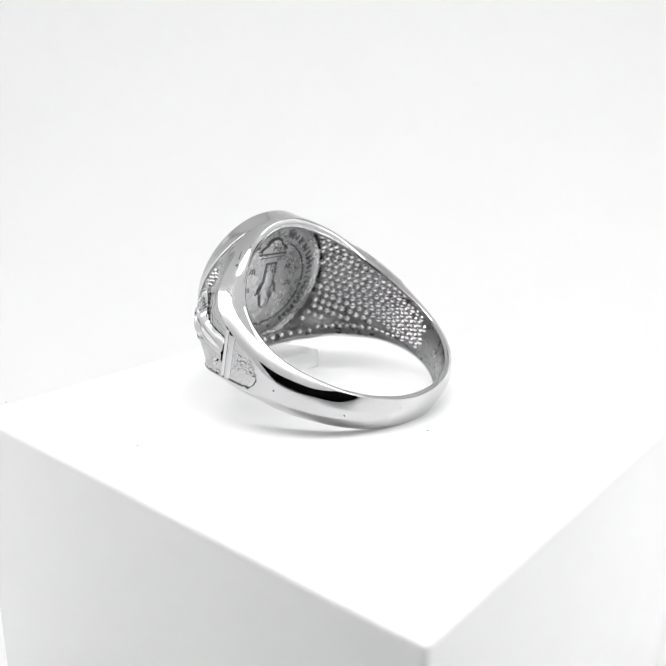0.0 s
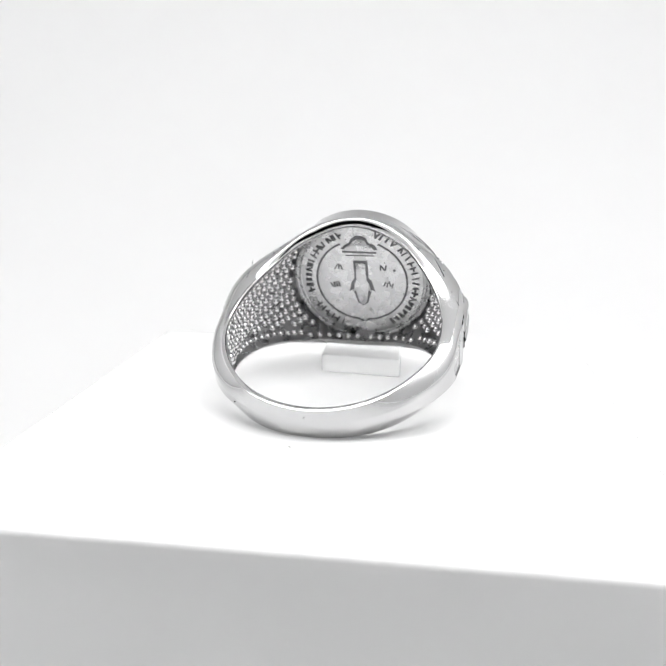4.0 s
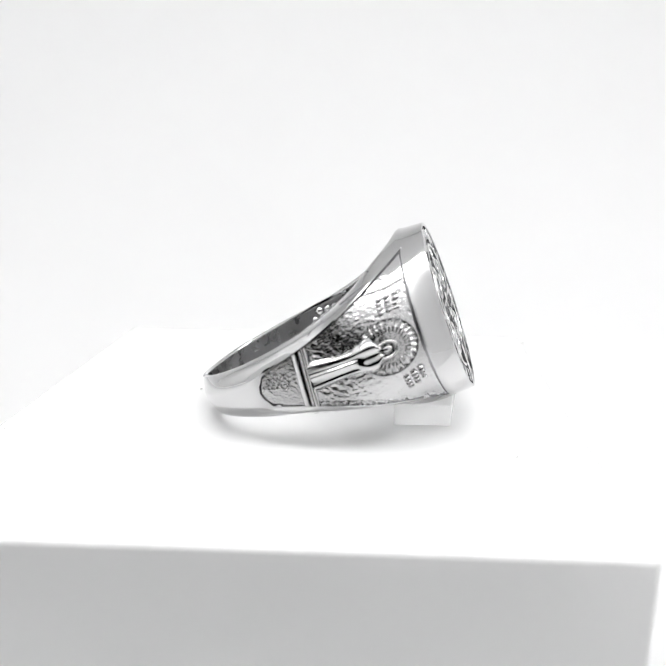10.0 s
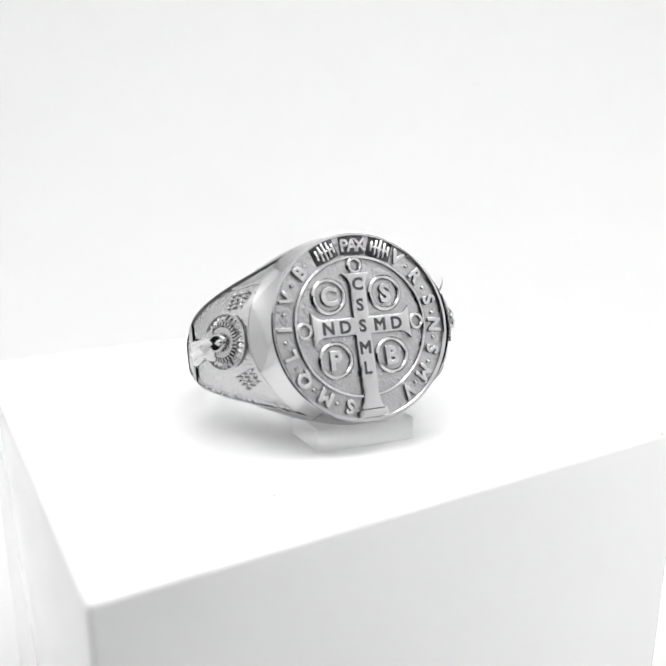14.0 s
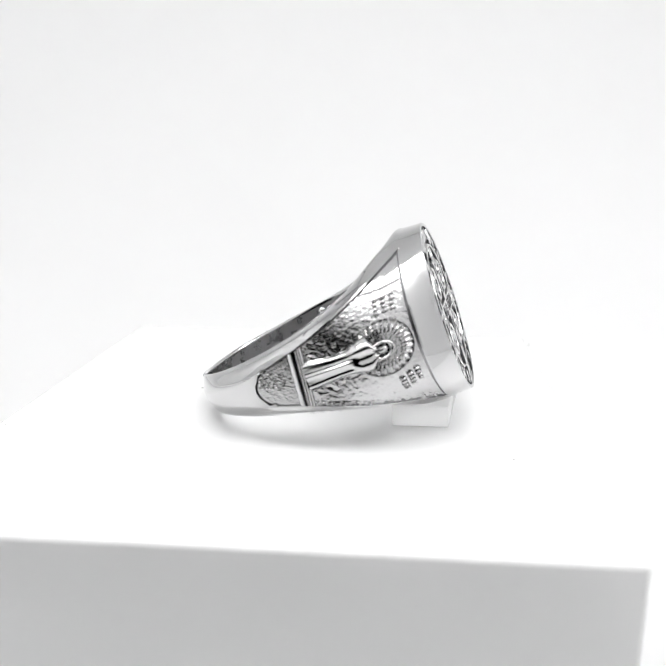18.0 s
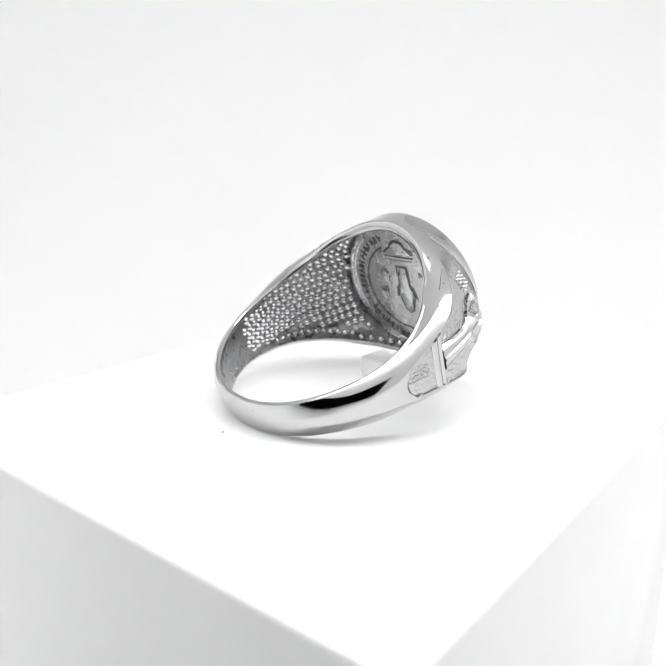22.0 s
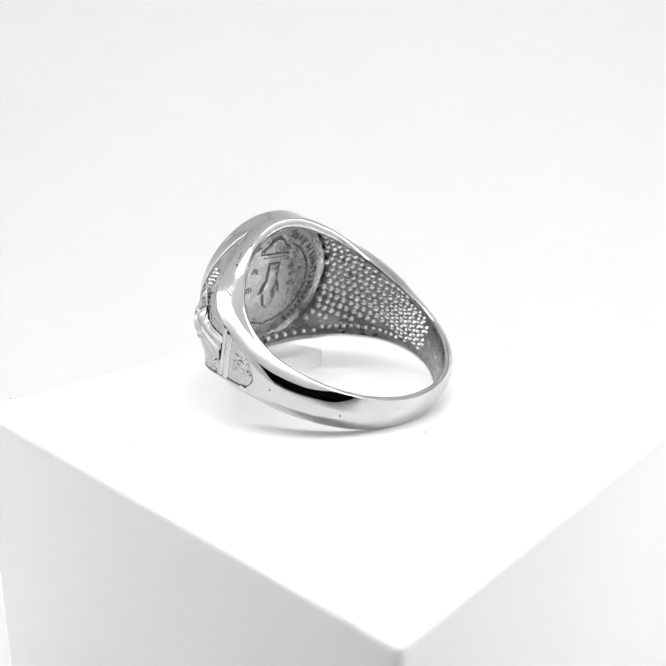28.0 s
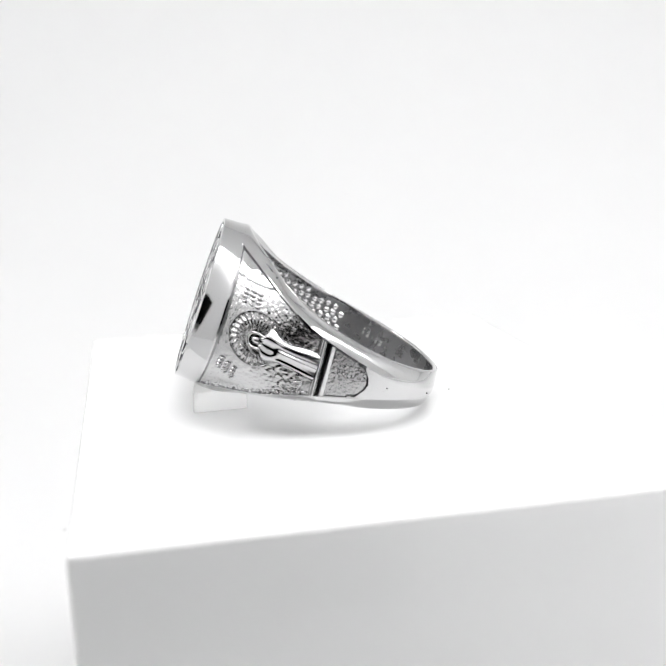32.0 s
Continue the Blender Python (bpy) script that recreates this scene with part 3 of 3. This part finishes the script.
        part("halo", relief("halo", side, CAST, cy0 - 3.05, cy0 + 3.05, cz0 - 3.05, cz0 + 3.05, 130, 150, halo), panel, "radiating halo ring", Matrix())

        def hood(y, z):
            a, b = (y - cy0 + 0.2) / 1.15, (z - cz0) / 0.95
            r = math.hypot(a, b)
            if r > 1 or (a < -0.2 and abs(b) < 0.45):
                return None
            return 0.3 + 0.4 * math.sqrt(max(1 - ((r - 0.82) / 0.2) ** 2, 0)) if r > 0.6 else 0.22
        part("relief_hood", relief("relief_hood", side, SILVER, cy0 - 1.4, cy0 + 1.0, cz0 - 1.0, cz0 + 1.0, 44, 44, hood), panel, "plain raised arch", Matrix())

        def knob(y, z):
            r2 = ((y - cy0 + 0.15) / 0.62) ** 2 + ((z - cz0) / 0.42) ** 2
            return 0.2 + 0.4 * math.sqrt(1 - r2) if r2 < 1 else None
        part("relief_knob", relief("relief_knob", side, SILVER, cy0 - 0.8, cy0 + 0.5, cz0 - 0.45, cz0 + 0.45, 24, 22, knob), panel, m=Matrix())
        for fy, fz, slope in ((14.1, 4.35, 0.0), (14.4, -4.15, 0.25)):
            for i in range(3):
                for j in range(4):
                    wob = noise.noise((i * 1.7, j * 2.3, fz + side))
                    cy, cz = fy + (i - 1) * 0.78 + 0.1 * wob, fz + (j - 1.5) * 0.44 + slope * (i - 1)

                    def mark(y, z):
                        a, b = (y - cy) / (0.3 + 0.06 * wob), (z - cz) / (0.15 - 0.03 * wob)
                        return 0.05 + 0.32 * max(1 - (abs(a) ** 3 + abs(b) ** 3), 0) ** 0.5 if abs(a) < 1 and abs(b) < 1 else None
                    part("mark", relief("mark", side, CAST, cy - 0.36, cy + 0.36, cz - 0.18, cz + 0.18, 12, 9, mark), panel, m=Matrix())
        if side < 0:
            def hallmark(y, z):
                a, b = (y - 6.5) / 0.5, (z + 2.1) / 0.75
                r2 = a * a + b * b
                return 0.05 + 0.35 * math.sqrt(1 - r2) * (0.55 + 0.45 * math.cos(7 * b + 2 * a)) if r2 < 1 else None
            part("stamp", relief("stamp", side, SILVER, 5.9, 7.1, -2.9, -1.3, 22, 28, hallmark), panel, "small raised maker's stamp", Matrix())
    # a hooked spur of metal on one shoulder, and fine scratches on the polished slopes
    pts = [on_side(-1, 11.9 + 0.4 * t, 3.7 + 1.0 * t, -0.25 + 1.4 * math.sin(1.5 * t)) for t in np.linspace(0, 1, 9)]
    part("burr", wire("burr", pts, 0.15, 0.85, SILVER), ring, m=RING_AT)
    for side, ya, ta, yb, tb, r in ((1, 10.3, 0.42, 12.4, 0.1, 0.07), (-1, 9.2, 0.5, 9.9, 0.3, 0.07), (-1, 13.2, 0.25, 14.0, 0.2, 0.08), (1, 6.2, 0.3, 6.9, 0.42, 0.05)):
        pts = []
        for t in np.linspace(0, 1, 7):
            y = ya + (yb - ya) * float(t)
            p, w = flank(outer(y, EDGE(y)), y, EDGE(y), 1, ta + (tb - ta) * float(t))
            pts.append(lean((side * p.x, p.y, p.z)) * U)
        part("scratch", wire("scratch", pts, r, 0.6, SHADE_AND_MARKS), ring, m=RING_AT)


def wire(name, pts, r, taper, mat):
    """A thin tapering thread of metal through the given points."""
    verts, last = [], len(pts) - 1
    for i, p in enumerate(pts):
        d = (pts[min(i + 1, last)] - pts[max(i - 1, 0)]).normalized()
        n = d.orthogonal().normalized()
        for k in range(6):
            verts.append(p + (Matrix.Rotation(k * math.pi / 3, 3, d) @ n) * (r * (1 - taper * i / last)) * U)
    return mesh_of(name, verts, grid_faces(len(pts), 6, True), mat)


def build_beads(lining):
    bm = bmesh.new()
    bmesh.ops.create_icosphere(bm, subdivisions=2, radius=0.6 * U)
    bead = bpy.data.meshes.new("bead")
    bm.to_mesh(bead)
    bm.free()
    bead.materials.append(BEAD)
    bead.polygons.foreach_set("use_smooth", [True] * len(bead.polygons))
    rng = random.Random(11)
    for side in (1, -1):
        for i in range(-9, 10):
            z = (i + 0.25) * 0.98
            w, last = radians(-12), None
            gone = 0.55 * (i % 2)
            while w < radians(84):
                w += radians(0.25)
                hz = RIM_Z(math.degrees(w)) - 0.25
                if z > hz - (0.7 if w < 0.2 else 0.35) or z < -hz + (0.7 if w < 0.2 else 0.95):
                    last = None
                    continue
                p = inner_wall(w, z / hz)
                gone += (p - last).length if last else 0
                last = p
                if gone < 1.12:
                    continue
                gone -= 1.12
                if math.hypot(p.x, z) < MEDAL + 0.3 and p.y > 8 or p.y > 16.4:
                    continue
                jit = Vector((rng.uniform(-0.07, 0.07), rng.uniform(-0.07, 0.07), rng.uniform(-0.07, 0.07)))
                q = p + jit + Vector((math.cos(w), math.sin(w), 0)) * 0.22
                size = rng.uniform(0.9, 1.1)
                part("bead", bead, lining, m=Matrix.Translation(lean((side * q.x, q.y, q.z)) * U) @ Matrix.Scale(size, 4))
        # the row that follows the lower rim
        w, last, gone = radians(8), None, 0
        while w < radians(58):
            w += radians(0.25)
            p = inner_wall(w, -0.945)
            gone += (p - last).length if last else 0
            last = p
            if gone > 1.06:
                gone = 0
                q = p + Vector((math.cos(w), math.sin(w), 0)) * 0.2
                part("bead", bead, lining, m=Matrix.Translation(lean((side * q.x, q.y, q.z)) * U) @ Matrix.Scale(rng.uniform(0.8, 0.95), 4))
        # the row along the ledge under the back of the face
        for i in range(6):
            w = radians(60 + i * 5.2)
            q = Vector(((RIM_R(60) + 0.75) * math.cos(w), YC + (RIM_R(math.degrees(w)) + 0.75) * math.sin(w), -RIM_Z(math.degrees(w)) + 0.55))
            part("bead", bead, lining, m=Matrix.Translation(lean((side * q.x, q.y, q.z)) * U) @ Matrix.Scale(0.8, 4))
    # unreadable maker's marks near the rear of the inside
    for i, (h, wd) in enumerate(((0.5, 0.08), (0.45, 0.2), (0.12, 0.1), (0.4, 0.1), (0.35, 0.22))):
        w = radians(-27 - i * 3.4)
        p = inner_wall(w, 0.2 - 0.06 * i)
        m = Matrix.Translation(lean(p) * U) @ Matrix.Rotation(w, 4, "Z")
        part("stamped_bar", box_mesh("stamped_bar", -0.05 * U, 0.03 * U, -wd * U, wd * U, -h * U, h * U, DULL, 0.02 * U, 1), lining, m=m)


def build_pits():
    """Small dark casting pits on the outside."""
    for x, y, z, r in ((-8.0, -9.75, -0.1, 0.1), (-13.9, -3.4, 0.2, 0.1)):
        bm = bmesh.new()
        bmesh.ops.create_icosphere(bm, subdivisions=2, radius=r * U)
        me = bpy.data.meshes.new("pit")
        bm.to_mesh(me)
        bm.free()
        me.materials.append(NEAR_BLACK)
        me.polygons.foreach_set("use_smooth", [True] * len(me.polygons))
        e = Vector((math.copysign(outer(y, abs(z)), x), y, z)) if abs(z) < EDGE(y) else Vector((x, y, z))
        part("pit", me, ring, m=RING_AT @ Matrix.Translation(lean(e) * U))
    for side, y, t, r in ((-1, 12.6, 0.3, 0.2), (-1, 9.0, 0.55, 0.12), (-1, 14.6, 0.55, 0.14), (1, 13.6, 0.4, 0.16), (1, 8.2, 0.5, 0.1), (1, 11.0, 0.2, 0.12)):
        p, w = flank(outer(y, EDGE(y)), y, EDGE(y), 1, t)
        bm = bmesh.new()
        bmesh.ops.create_icosphere(bm, subdivisions=1, radius=r * U)
        me = bpy.data.meshes.new("pit")
        bm.to_mesh(me)
        bm.free()
        me.materials.append(SHADE_AND_MARKS)
        part("pit", me, ring, m=RING_AT @ Matrix.Translation(lean((side * p.x, p.y, p.z)) * U) @ Matrix.Diagonal((1.2, 0.8, 0.5, 1)))


build_ring()


# ---- the clear block under the bezel, and dust on the cube ----
def clear_block():
    a, b = Vector((-5.9, 16.6)), Vector((-0.9, 12.55))
    ux = (a - b).normalized()
    h = box_mesh("spacer_block", 0, (a - b).length * U, 0, 11.0 * U, 0.02 * U, 2.55 * U, CLEAR, 0.15 * U, 2)
    vx = Vector((-0.7375, -0.6753))
    m = Matrix(((ux.x, vx.x, 0, b.x * U), (ux.y, vx.y, 0, b.y * U), (0, 0, 1, 0), (0, 0, 0, 1)))
    h.transform(m)
    return tagged(new("spacer_block", h), label="small clear silicone block propping up the ring", category="block")


block = clear_block()
specks = []
for x, y, s in ((11.55, -11.6, 0.14), (-20.05, -15.4, 0.11), (-5.6, 26.8, 0.12), (-39.6, -1.8, 0.12), (35.7, -12.4, 0.08)):
    bm = bmesh.new()
    bmesh.ops.create_icosphere(bm, subdivisions=1, radius=s * U)
    for v in bm.verts:
        v.co = Vector((v.co.x * 1.5 + x * U, v.co.y * 0.8 + y * U, v.co.z * 0.5 + s * 0.5 * U))
    me = bpy.data.meshes.new("dust_speck")
    bm.to_mesh(me)
    bm.free()
    me.materials.append(DUST)
    specks.append(tagged(new("dust_speck", me), label="tiny grey dust speck lying on the cube", category="dust speck", group="dust on the cube"))


def motions():
    rows = [(t, pose(0, 0, 0, 0, 0, a)) for t, a in TURN]
    for thing in (cube, ring, block, *specks):
        walk(thing, rows)


motions()
